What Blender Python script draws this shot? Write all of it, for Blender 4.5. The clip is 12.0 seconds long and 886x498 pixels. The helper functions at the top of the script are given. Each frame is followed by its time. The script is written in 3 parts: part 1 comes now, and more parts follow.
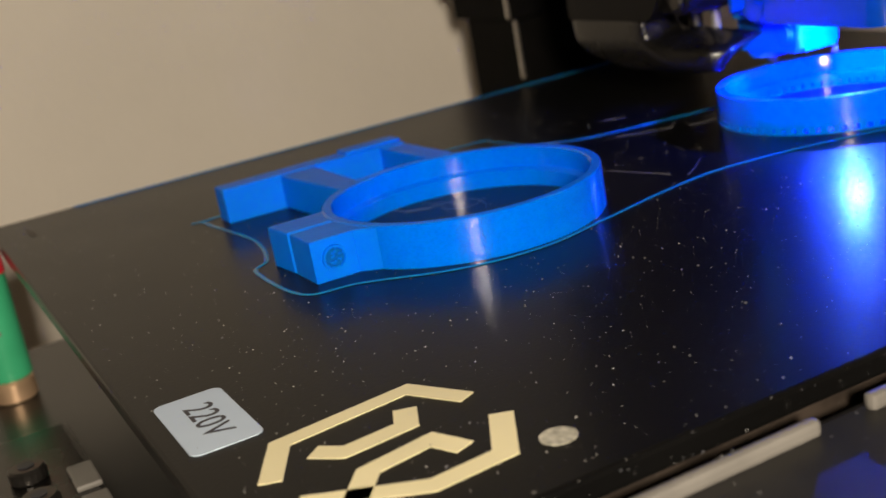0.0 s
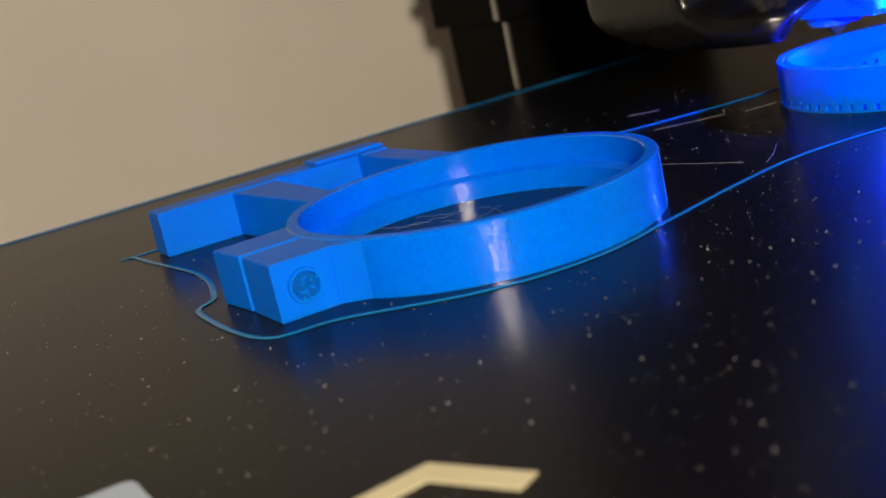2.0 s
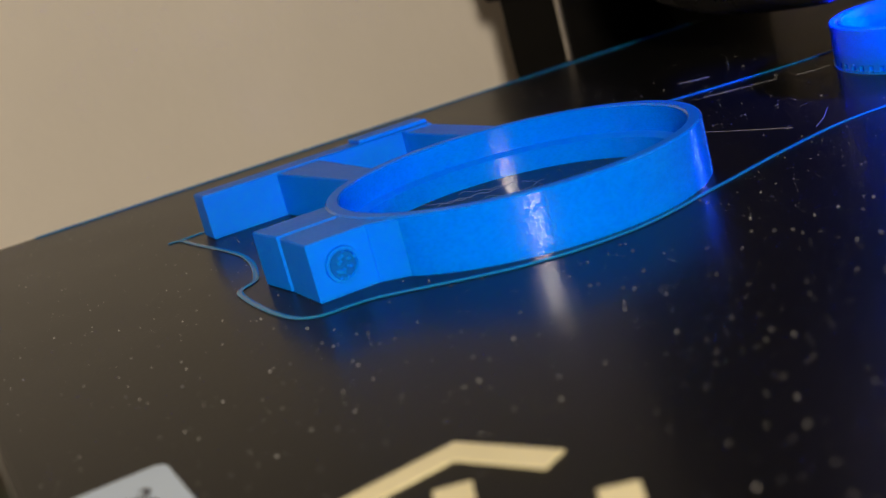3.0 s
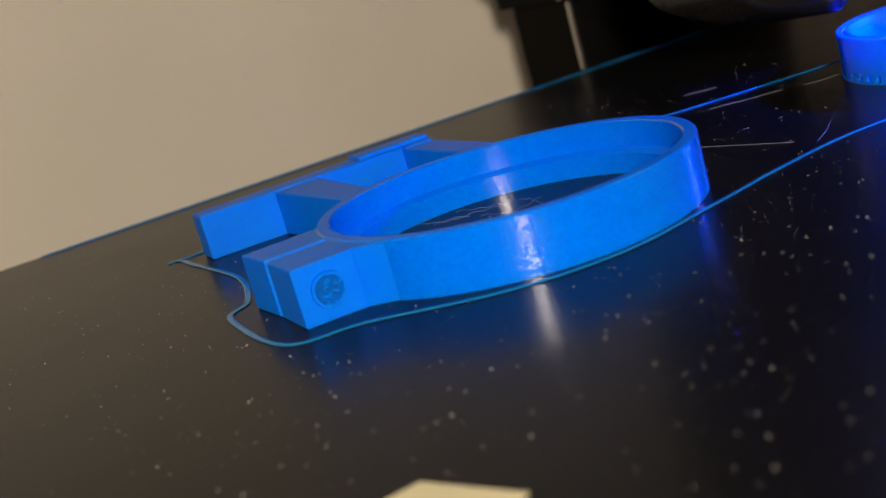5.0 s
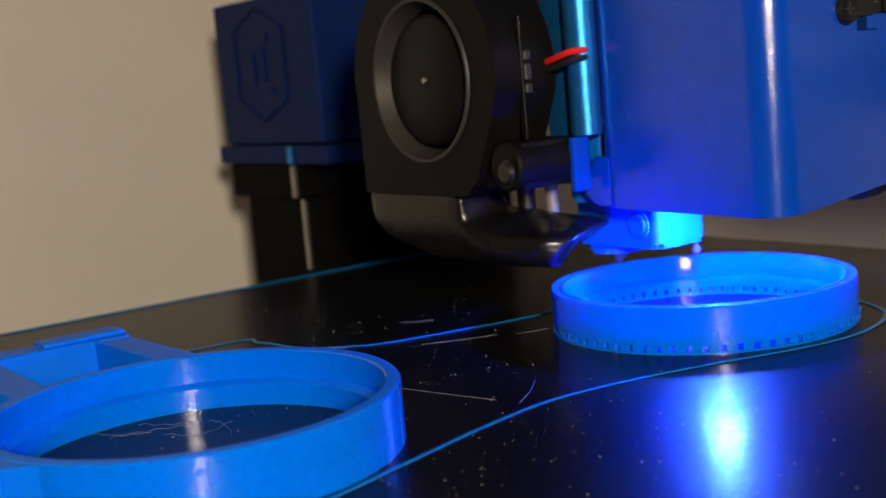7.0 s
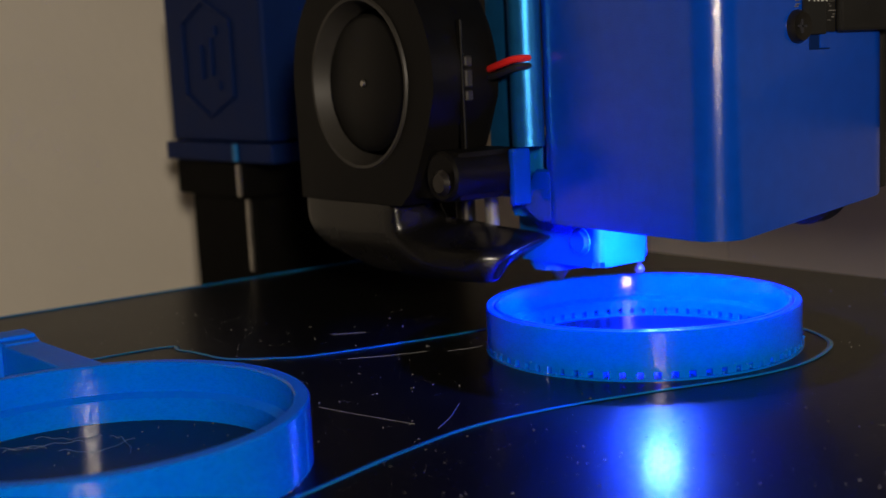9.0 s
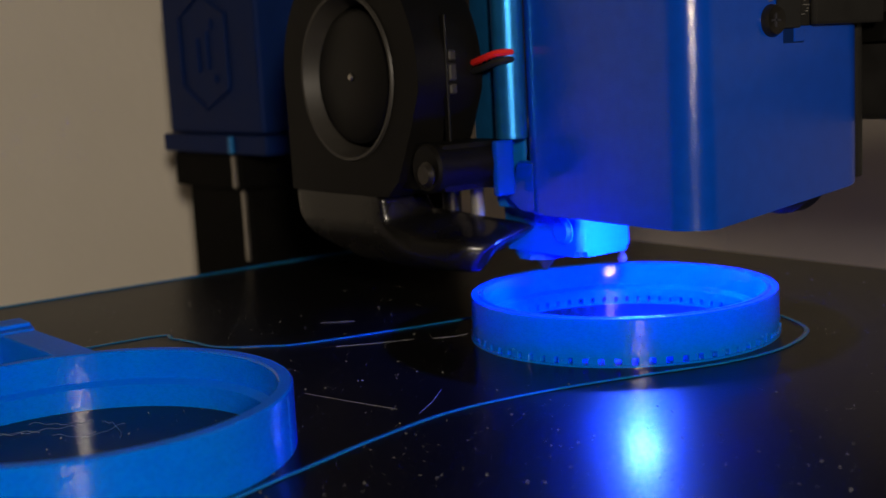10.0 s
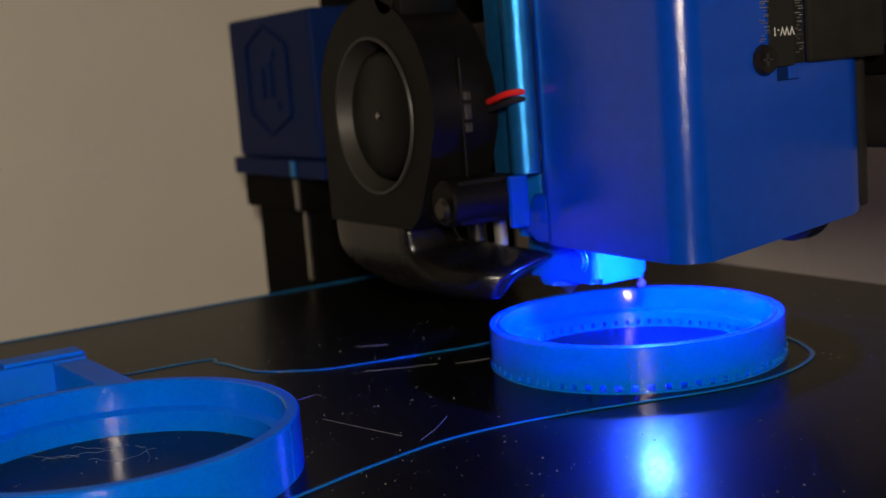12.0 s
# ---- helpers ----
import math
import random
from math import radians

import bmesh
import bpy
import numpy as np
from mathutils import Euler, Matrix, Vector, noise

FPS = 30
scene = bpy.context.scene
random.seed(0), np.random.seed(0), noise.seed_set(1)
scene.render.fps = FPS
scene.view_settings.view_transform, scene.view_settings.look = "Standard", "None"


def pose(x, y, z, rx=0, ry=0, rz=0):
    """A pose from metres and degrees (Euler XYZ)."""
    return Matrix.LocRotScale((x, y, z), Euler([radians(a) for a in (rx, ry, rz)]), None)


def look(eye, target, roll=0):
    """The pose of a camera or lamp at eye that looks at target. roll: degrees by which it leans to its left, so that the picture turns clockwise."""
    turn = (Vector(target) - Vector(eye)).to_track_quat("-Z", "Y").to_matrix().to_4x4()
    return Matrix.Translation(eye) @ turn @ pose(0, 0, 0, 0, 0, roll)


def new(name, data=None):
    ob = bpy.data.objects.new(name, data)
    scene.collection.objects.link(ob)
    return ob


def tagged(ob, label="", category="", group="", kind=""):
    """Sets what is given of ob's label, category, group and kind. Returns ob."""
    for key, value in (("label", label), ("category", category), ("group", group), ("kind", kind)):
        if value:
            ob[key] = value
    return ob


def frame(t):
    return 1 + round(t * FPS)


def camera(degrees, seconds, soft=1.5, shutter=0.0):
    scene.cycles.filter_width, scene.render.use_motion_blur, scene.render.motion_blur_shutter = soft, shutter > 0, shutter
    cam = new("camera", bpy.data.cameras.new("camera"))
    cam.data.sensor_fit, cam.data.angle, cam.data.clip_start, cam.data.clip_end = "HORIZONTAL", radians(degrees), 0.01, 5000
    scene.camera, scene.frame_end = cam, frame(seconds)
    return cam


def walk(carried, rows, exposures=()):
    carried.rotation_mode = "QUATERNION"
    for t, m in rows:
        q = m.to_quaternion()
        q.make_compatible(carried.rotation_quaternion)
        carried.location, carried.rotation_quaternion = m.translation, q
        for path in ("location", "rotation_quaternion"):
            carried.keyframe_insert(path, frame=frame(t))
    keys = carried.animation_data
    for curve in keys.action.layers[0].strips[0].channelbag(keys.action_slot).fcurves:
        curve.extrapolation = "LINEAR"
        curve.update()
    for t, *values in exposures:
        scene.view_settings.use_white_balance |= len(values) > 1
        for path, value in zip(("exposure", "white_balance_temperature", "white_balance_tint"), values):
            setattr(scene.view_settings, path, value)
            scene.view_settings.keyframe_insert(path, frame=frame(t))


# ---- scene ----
cam = camera(40.07, 12.0)
cam.data.dof.use_dof, cam.data.dof.focus_distance, cam.data.dof.aperture_fstop = True, 0.225, 25

# seconds, place in metres, turn in degrees: yaw, pitch, roll
PATH = [
    (0.0, 0.2556, -0.0252, 0.0776, 65.67, -16.39, 10.62),
    (0.5, 0.2445, -0.0360, 0.0809, 63.59, -16.23, 12.06),
    (1.0, 0.2497, -0.0392, 0.0815, 62.98, -15.60, 13.21),
    (1.5, 0.2294, -0.0255, 0.0687, 62.82, -14.97, 12.47),
    (2.0, 0.1887, -0.0032, 0.0518, 63.74, -13.94, 12.61),
    (2.5, 0.1830, 0.0025, 0.0488, 65.18, -14.12, 13.55),
    (3.0, 0.1887, 0.0019, 0.0500, 67.23, -14.25, 14.85),
    (5.0, 0.1884, 0.0104, 0.0504, 68.78, -13.71, 15.78),
    (5.5, 0.1755, 0.0124, 0.0499, 63.60, -13.85, 12.16),
    (6.0, 0.1745, 0.0114, 0.0521, 57.29, -12.27, 8.43),
    (6.5, 0.1767, 0.0178, 0.0531, 55.84, -9.58, 5.82),
    (7.0, 0.1802, 0.0223, 0.0572, 54.63, -8.07, 5.18),
    (9.0, 0.1759, 0.0358, 0.0577, 53.28, -8.20, 2.95),
    (9.5, 0.1751, 0.0379, 0.0573, 52.51, -8.51, 2.87),
    (10.0, 0.1831, 0.0357, 0.0583, 53.56, -8.65, 3.17),
    (10.5, 0.1795, 0.0466, 0.0597, 55.29, -9.02, 2.39),
    (11.0, 0.1803, 0.0486, 0.0606, 56.77, -9.05, 2.29),
    (11.5, 0.1911, 0.0388, 0.0634, 57.13, -8.28, 4.43),
    (12.0, 0.2059, 0.0450, 0.0667, 58.86, -8.49, 4.65),
]
walk(cam, [(t, pose(x, y, z, 90, 0, yaw) @ pose(0, 0, 0, pitch, 0, 0) @ pose(0, 0, 0, 0, 0, -roll)) for t, x, y, z, yaw, pitch, roll in PATH],
     exposures=[(0.0, 0.1, 6450, 10), (5.5, 0.05, 6450, 10), (6.5, 0.0, 6500, 10), (7.2, -0.15, 6500, 10), (9.0, -0.75, 6500, 10), (11.0, -0.85, 6500, 10), (12.0, -0.75, 6500, 10)])

# logo strokes: corner points in metres and band width
LOGO = [
    ([(0.0924, 0.0480), (0.0814, 0.0424), (0.0842, 0.0187), (0.0959, 0.0130)], 0.0037),
    ([(0.0883, 0.0387), (0.0940, 0.0363), (0.0951, 0.0252), (0.0912, 0.0216)], 0.0039),
    ([(0.1079, 0.0393), (0.1016, 0.0368), (0.1037, 0.0254), (0.1105, 0.0205)], 0.0039),
    ([(0.1019, 0.0488), (0.1138, 0.0427), (0.1148, 0.0305), (0.1050, 0.0140)], 0.0039),
]
# filament outline round the two printed parts
SKIRT = [(0.0157, 0.0488), (-0.0110, 0.0473), (-0.0185, 0.0525), (-0.0400, 0.0565), (-0.0735, 0.0533), (-0.0765, 0.0580),
         (-0.0775, 0.1380), (-0.0700, 0.1460), (-0.0550, 0.1490), (-0.0475, 0.1560), (-0.0429, 0.1625), (-0.0386, 0.1800), (-0.0350, 0.2010), (-0.0355, 0.2200), (-0.0270, 0.2400), (-0.0080, 0.2520),
         (0.0110, 0.2500), (0.0251, 0.2447), (0.0325, 0.2370), (0.0366, 0.2230), (0.0355, 0.2090), (0.0313, 0.1949), (0.0258, 0.1760), (0.0229, 0.1555), (0.0258, 0.1370),
         (0.0310, 0.1180), (0.0358, 0.0981), (0.0325, 0.0797), (0.0205, 0.0605)]

# ---- world, light ----
world = bpy.data.worlds.new("room_world")
scene.world = world
world.use_nodes = True
world.node_tree.nodes["Background"].inputs[0].default_value = (0.55, 0.47, 0.38, 1)
world.node_tree.nodes["Background"].inputs[1].default_value = 0.02


def area_lamp(name, eye, target, size, size_y, watts, colour):
    data = bpy.data.lights.new(name, "AREA")
    data.shape, data.size, data.size_y, data.energy, data.color = "RECTANGLE", size, size_y, watts, colour
    ob = new(name, data)
    ob.matrix_world = look(eye, target)
    return ob


# warm lamp behind the camera, and the blue light under the print head
# the warm one stands still in place of a torch carried with the camera
area_lamp("torch_lamp", (0.42, -0.07, 0.140), (-0.12, 0.13, 0.04), 0.038, 0.050, 2.75, (1.0, 0.86, 0.68))
area_lamp("nozzle_led_lamp", (0.0045, 0.2182, 0.0258), (0.0045, 0.2182, 0.0), 0.006, 0.005, 0.42, (0.0, 0.03, 1.0))


# ---- materials ----
def material(name, colour, rough=0.5, metal=0.0, spec=0.5, vary=0.15, scale=60.0, bump=0.0, bump_scale=400.0,
             rough_vary=0.1, coat=0.0):
    """A surface with colour and gloss that vary at two scales, and a fine relief."""
    m = bpy.data.materials.new(name)
    m.use_nodes = True
    nt = m.node_tree
    b = nt.nodes["Principled BSDF"]
    b.inputs["Metallic"].default_value = metal
    b.inputs["Specular IOR Level"].default_value = spec
    b.inputs["Coat Weight"].default_value = coat
    b.inputs["Coat Roughness"].default_value = 0.19
    tc = nt.nodes.new("ShaderNodeTexCoord")
    n1 = nt.nodes.new("ShaderNodeTexNoise")
    n1.inputs["Scale"].default_value = scale
    n1.inputs["Detail"].default_value = 6
    nt.links.new(tc.outputs["Object"], n1.inputs["Vector"])
    ramp = nt.nodes.new("ShaderNodeValToRGB")
    ramp.color_ramp.elements[0].position, ramp.color_ramp.elements[1].position = 0.3, 0.7
    ramp.color_ramp.elements[0].color = (*[c * (1 - vary) for c in colour], 1)
    ramp.color_ramp.elements[1].color = (*[min(1, c * (1 + vary)) for c in colour], 1)
    nt.links.new(n1.outputs["Fac"], ramp.inputs["Fac"])
    nt.links.new(ramp.outputs["Color"], b.inputs["Base Color"])
    n2 = nt.nodes.new("ShaderNodeTexNoise")
    n2.inputs["Scale"].default_value = bump_scale
    n2.inputs["Detail"].default_value = 4
    nt.links.new(tc.outputs["Object"], n2.inputs["Vector"])
    mr = nt.nodes.new("ShaderNodeMapRange")
    mr.inputs["To Min"].default_value = max(0.02, rough - rough_vary)
    mr.inputs["To Max"].default_value = min(1.0, rough + rough_vary)
    nt.links.new(n1.outputs["Fac"], mr.inputs["Value"])
    nt.links.new(mr.outputs["Result"], b.inputs["Roughness"])
    if bump:
        bp = nt.nodes.new("ShaderNodeBump")
        bp.inputs["Strength"].default_value = 1.0
        bp.inputs["Distance"].default_value = bump
        nt.links.new(n2.outputs["Fac"], bp.inputs["Height"])
        nt.links.new(bp.outputs["Normal"], b.inputs["Normal"])
        nt.links.new(bp.outputs["Normal"], b.inputs["Coat Normal"])
    return m


def printed(name, colour, round_wall=True):
    """Layered printed plastic: the fine layers draw highlights out upright; slightly translucent."""
    m = material(name, colour, 0.12 if round_wall else 0.42, 0, 0.5 if round_wall else 0.15, 0.05, 90, 0.000006, 2600, 0.04)
    nt = m.node_tree
    b = nt.nodes["Principled BSDF"]
    # short uneven strokes along each layer
    tc, mp = nt.nodes.new("ShaderNodeTexCoord"), nt.nodes.new("ShaderNodeMapping")
    mp.inputs["Scale"].default_value = (1500, 1500, 3200)
    lines = nt.nodes.new("ShaderNodeTexNoise")
    lines.inputs["Scale"].default_value, lines.inputs["Detail"].default_value = 1.0, 2
    nt.links.new(tc.outputs["Object"], mp.inputs["Vector"])
    nt.links.new(mp.outputs["Vector"], lines.inputs["Vector"])
    bp = nt.nodes.new("ShaderNodeBump")
    bp.inputs["Strength"].default_value, bp.inputs["Distance"].default_value = 1.0, 0.00003
    nt.links.new(lines.outputs["Fac"], bp.inputs["Height"])
    nt.links.new(bp.outputs["Normal"], b.inputs["Normal"])
    # glossy and dull patches along the layers break the highlights up
    mg = nt.nodes.new("ShaderNodeMapping")
    mg.inputs["Scale"].default_value = (1300, 1300, 3000)
    patch = nt.nodes.new("ShaderNodeTexNoise")
    patch.inputs["Scale"].default_value, patch.inputs["Detail"].default_value = 1.0, 3
    nt.links.new(tc.outputs["Object"], mg.inputs["Vector"])
    nt.links.new(mg.outputs["Vector"], patch.inputs["Vector"])
    gloss = nt.nodes.new("ShaderNodeMapRange")
    gloss.inputs["From Min"].default_value, gloss.inputs["From Max"].default_value = 0.46, 0.60
    gloss.inputs["To Min"].default_value, gloss.inputs["To Max"].default_value = (0.12, 1.0) if round_wall else (0.10, 0.16)
    nt.links.new(patch.outputs["Fac"], gloss.inputs["Value"])
    nt.links.new(gloss.outputs["Result"], b.inputs["Specular IOR Level"])
    if round_wall:
        tg = nt.nodes.new("ShaderNodeTangent")
        tg.direction_type, tg.axis = "RADIAL", "Z"
        nt.links.new(tg.outputs[0], b.inputs["Tangent"])
        b.inputs["Anisotropic"].default_value = 0.85
        b.inputs["Anisotropic Rotation"].default_value = 0.25
    b.inputs["Subsurface Weight"].default_value = 0.45
    b.inputs["Subsurface Radius"].default_value = (0.05, 0.3, 1.0)
    b.inputs["Subsurface Scale"].default_value = 0.002
    return m


def glow(name, colour, strength):
    m = bpy.data.materials.new(name)
    m.use_nodes = True
    b = m.node_tree.nodes["Principled BSDF"]
    b.inputs["Base Color"].default_value = (*colour, 1)
    b.inputs["Emission Color"].default_value = (*colour, 1)
    b.inputs["Emission Strength"].default_value = strength
    return m


M_BLUE = printed("blue_printed_plastic", (0.0, 0.175, 0.96))
M_BLOCK = printed("blue_printed_block", (0.0, 0.175, 0.96), False)
# the same plastic darkened: the recess's shade is put into its colour
M_RECESS_SHADE = printed("blue_printed_recess_shade", (0.0, 0.10, 0.45), False)
M_SKIRT = printed("thin_blue_filament", (0.01, 0.20, 0.50))
M_GLASS = material("black_coated_glass", (0.004, 0.0039, 0.0038), 0.36, 0, 0.07, 0.25, 30, 0.000022, 1000, 0.04, 0.31)
M_GLASS.node_tree.nodes["Principled BSDF"].inputs["Coat IOR"].default_value = 1.33
M_GLASS.node_tree.nodes["Principled BSDF"].inputs["Coat Roughness"].default_value = 0.18
M_BEDEDGE = material("dark_bed_edge", (0.035, 0.026, 0.02), 0.5, 0, 0.4, 0.4, 120, 0.00005, 500)
M_CREAM = material("cream_print", (0.80, 0.72, 0.44), 0.5, 0, 0.4, 0.05, 80, 0.00001, 1500)
M_DOT = material("worn_grey_print", (0.42, 0.40, 0.32), 0.45, 0, 0.4, 0.45, 700, 0.0001, 900)
M_STICK = material("pale_blue_label", (0.50, 0.60, 0.72), 0.45, 0, 0.4, 0.04, 60)
# ink of the lettering; also colours in the shade of screw hollows
M_INK_HOLLOW = material("dark_ink_and_hollow_shade", (0.03, 0.03, 0.04), 0.5)
M_DUST = material("pale_dust", (0.22, 0.215, 0.205), 0.6, 0, 0.5, 0.6, 500)
M_CLUMP = material("grey_dust", (0.085, 0.085, 0.09), 0.7, 0, 0.3, 0.5, 900)
M_WISP = material("pale_filament", (0.16, 0.20, 0.26), 0.3, 0, 0.6, 0.3, 500)
M_SCRATCH = material("pale_scratch", (0.26, 0.26, 0.26), 0.4, 0, 0.5, 0.4, 500)
M_BLACK = material("black_moulded_plastic", (0.006, 0.0055, 0.005), 0.26, 0, 0.5, 0.25, 90, 0.00003, 1400, 0.08)
M_FAN = material("matt_black_fan_plastic", (0.005, 0.0045, 0.004), 0.48, 0, 0.14, 0.2, 120, 0.00002, 1800)
M_ROTOR = material("dark_fan_rotor", (0.004, 0.0037, 0.0034), 0.45, 0, 0.25, 0.2, 100)
M_BEVEL = material("grey_fan_inlet", (0.035, 0.032, 0.028), 0.45, 0, 0.4, 0.15, 100)
M_SHROUD = material("blue_satin_metal_paint", (0.0, 0.060, 0.52), 0.35, 0.0, 0.06, 0.06, 300, 0.000045, 3200, 0.03, 0.7)
M_SHROUD.node_tree.nodes["Principled BSDF"].inputs["Coat IOR"].default_value = 1.9
M_SHROUD.node_tree.nodes["Principled BSDF"].inputs["Coat Roughness"].default_value = 0.13
M_BRACKET = material("blue_anodised_metal", (0.02, 0.24, 0.66), 0.30, 0.75, 0.5, 0.10, 300, 0.00006, 3800, 0.05)
M_SOCK = material("light_blue_silicone", (0.0, 0.16, 0.60), 0.55, 0, 0.4, 0.05, 150, 0.00003, 900)
M_BRASS = material("grey_nozzle_metal", (0.35, 0.30, 0.22), 0.35, 0.9, 0.5, 0.15, 400)
M_PIN = material("pale_pin_metal", (0.28, 0.27, 0.25), 0.35, 0.2, 0.5, 0.1, 300)
M_STEEL = material("steel", (0.55, 0.52, 0.48), 0.3, 1.0, 0.5, 0.12, 200)
M_SCREW = material("black_screw_metal", (0.06, 0.055, 0.05), 0.32, 0.8, 0.5, 0.2, 400)
M_RED = material("red_insulation", (0.75, 0.02, 0.015), 0.38, 0, 0.5, 0.05, 300)
M_WIREBLK = material("black_insulation", (0.015, 0.015, 0.015), 0.35, 0, 0.5, 0.05, 300)
M_ZBLUE = material("dark_blue_plastic", (0.003, 0.018, 0.105), 0.55, 0, 0.12, 0.1, 120, 0.00003, 900)
M_MOTOR = material("black_motor_paint", (0.003, 0.0027, 0.0024), 0.7, 0.0, 0.08, 0.3, 120, 0.00003, 800)
M_BEAM = material("grey_black_extrusion", (0.02, 0.019, 0.018), 0.45, 0.2, 0.4, 0.2, 150, 0.00002, 1500)
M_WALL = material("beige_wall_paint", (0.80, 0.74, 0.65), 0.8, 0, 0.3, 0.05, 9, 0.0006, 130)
# unseen sides of the room, coloured dark so that less light bounces back
M_UNSEEN_DARK = material("darkened_unseen_room", (0.22, 0.19, 0.16), 0.8, 0, 0.3, 0.05, 9)
M_TABLE = material("light_table_top", (0.52, 0.47, 0.40), 0.6, 0, 0.4, 0.08, 14, 0.0001, 200)
M_BASE = material("glossy_black_base", (0.014, 0.014, 0.013), 0.30, 0, 0.5, 0.3, 40, 0.00001, 700, 0.05)
M_GREEN = material("green_sleeve", (0.05, 0.42, 0.20), 0.35, 0, 0.5, 0.08, 80)
M_REDCAP = material("red_cap", (0.75, 0.03, 0.05), 0.4, 0, 0.5, 0.08, 80)
M_GOLD = material("pale_brass_ring", (0.62, 0.42, 0.26), 0.4, 0.6, 0.5, 0.1, 200)
M_PALE = material("pale_plastic_and_reflection", (0.17, 0.16, 0.145), 0.5, 0, 0.4, 0.12, 100)
M_WHITE = material("white_ink", (0.75, 0.75, 0.75), 0.5)
M_LED = glow("blue_led", (0.16, 0.34, 1.0), 540.0)


# ---- mesh helpers ----
HEAD = (0.0015, 0.0032, 0.0)  # the head's place over the bed
FRAME = (0.001, 0.0050, 0.0)  # the upright's place beside it
BUILT = {}


def thing(name, at, label, category, group="", kind="", along=(0.0, 0.0, 0.0)):
    ob = new(name)
    ob.empty_display_size = 0.01
    ob.location = Vector(at) + Vector(along)
    BUILT[ob.name] = Vector(at)
    return tagged(ob, label, category, group, kind)


def part(name, bm, mat, parent=None, label="", smooth=False):
    """Links a bmesh in world coordinates as one mesh object under its parent."""
    me = bpy.data.meshes.new(name)
    bmesh.ops.recalc_face_normals(bm, faces=bm.faces)
    bm.to_mesh(me)
    bm.free()
    me.materials.append(mat)
    for p in me.polygons:
        p.use_smooth = smooth
    if smooth:
        me.set_sharp_from_angle(angle=radians(38))
    ob = new(name, me)
    if parent is not None:
        ob.parent = parent
        if parent.type == "EMPTY":
            ob.matrix_parent_inverse = Matrix.Translation(-BUILT[parent.name])
    if label:
        ob["label"] = label
    return ob


def box(x0, x1, y0, y1, z0, z1, bevel=0.0, seg=2, m=None):
    bm = bmesh.new()
    bmesh.ops.create_cube(bm, size=1)
    for v in bm.verts:
        v.co = Vector(((x0 + x1) / 2 + v.co.x * (x1 - x0), (y0 + y1) / 2 + v.co.y * (y1 - y0), (z0 + z1) / 2 + v.co.z * (z1 - z0)))
    if bevel:
        bmesh.ops.bevel(bm, geom=list(bm.edges), offset=bevel, segments=seg, affect="EDGES", profile=0.6)
    if m is not None:
        bm.transform(m)
    return bm


def join(*bms):
    out = bms[0]
    for b in bms[1:]:
        me = bpy.data.meshes.new("tmp")
        b.to_mesh(me)
        b.free()
        out.from_mesh(me)
        bpy.data.meshes.remove(me)
    return out


def prism(points, z0, z1, bevel=0.0, m=None, seg=2):
    """A polygon in the xy plane pulled up from z0 to z1."""
    bm = bmesh.new()
    low = [bm.verts.new((x, y, z0)) for x, y in points]
    top = [bm.verts.new((x, y, z1)) for x, y in points]
    n = len(points)
    bm.faces.new(low[::-1])
    bm.faces.new(top)
    for i in range(n):
        bm.faces.new((low[i], low[(i + 1) % n], top[(i + 1) % n], top[i]))
    if bevel:
        edges = [e for e in bm.edges if abs(e.verts[0].co.z - e.verts[1].co.z) < 1e-7]
        bmesh.ops.bevel(bm, geom=edges, offset=bevel, segments=seg, affect="EDGES")
    if m is not None:
        bm.transform(m)
    return bm


def lathe(profile, m=None, steps=96, closed=True, a0=0.0, a1=2 * math.pi):
    """A profile of (radius, height) turned about the z axis."""
    bm = bmesh.new()
    full = abs(a1 - a0 - 2 * math.pi) < 1e-6
    rings = []
    cnt = steps if full else steps + 1
    for i in range(cnt):
        a = a0 + (a1 - a0) * i / steps
        rings.append([bm.verts.new((r * math.cos(a), r * math.sin(a), z)) for r, z in profile])
    k = len(profile)
    for i in range(steps):
        p, q = rings[i], rings[(i + 1) % cnt]
        for j in range(k if closed else k - 1):
            bm.faces.new((p[j], q[j], q[(j + 1) % k], p[(j + 1) % k]))
    if not full and closed:
        bm.faces.new(rings[0])
        bm.faces.new(rings[-1][::-1])
    bmesh.ops.remove_doubles(bm, verts=bm.verts, dist=1e-7)
    if m is not None:
        bm.transform(m)
    return bm


def rod(radius, z0, z1, m=None, steps=24, bevel=0.0):
    b = min(bevel, radius * 0.45)
    prof = [(0.0, z0), (radius - b, z0), (radius, z0 + b), (radius, z1 - b), (radius - b, z1), (0.0, z1)] if b else \
        [(0.0, z0), (radius, z0), (radius, z1), (0.0, z1)]
    return lathe(prof, m, steps, closed=False)


def smooth_path(points, closed=False, per=8):
    """Catmull-Rom through the points."""
    pts = [Vector(p) for p in points]
    n, out = len(pts), []
    for i in range(n if closed else n - 1):
        a, b, c, d = (pts[(i + k) % n] if closed else pts[min(max(i + k, 0), n - 1)] for k in (-1, 0, 1, 2))
        for s in range(per):
            t = s / per
            out.append(0.5 * (2 * b + (c - a) * t + (2 * a - 5 * b + 4 * c - d) * t * t + (3 * b - a - 3 * c + d) * t ** 3))
    if not closed:
        out.append(pts[-1])
    return out


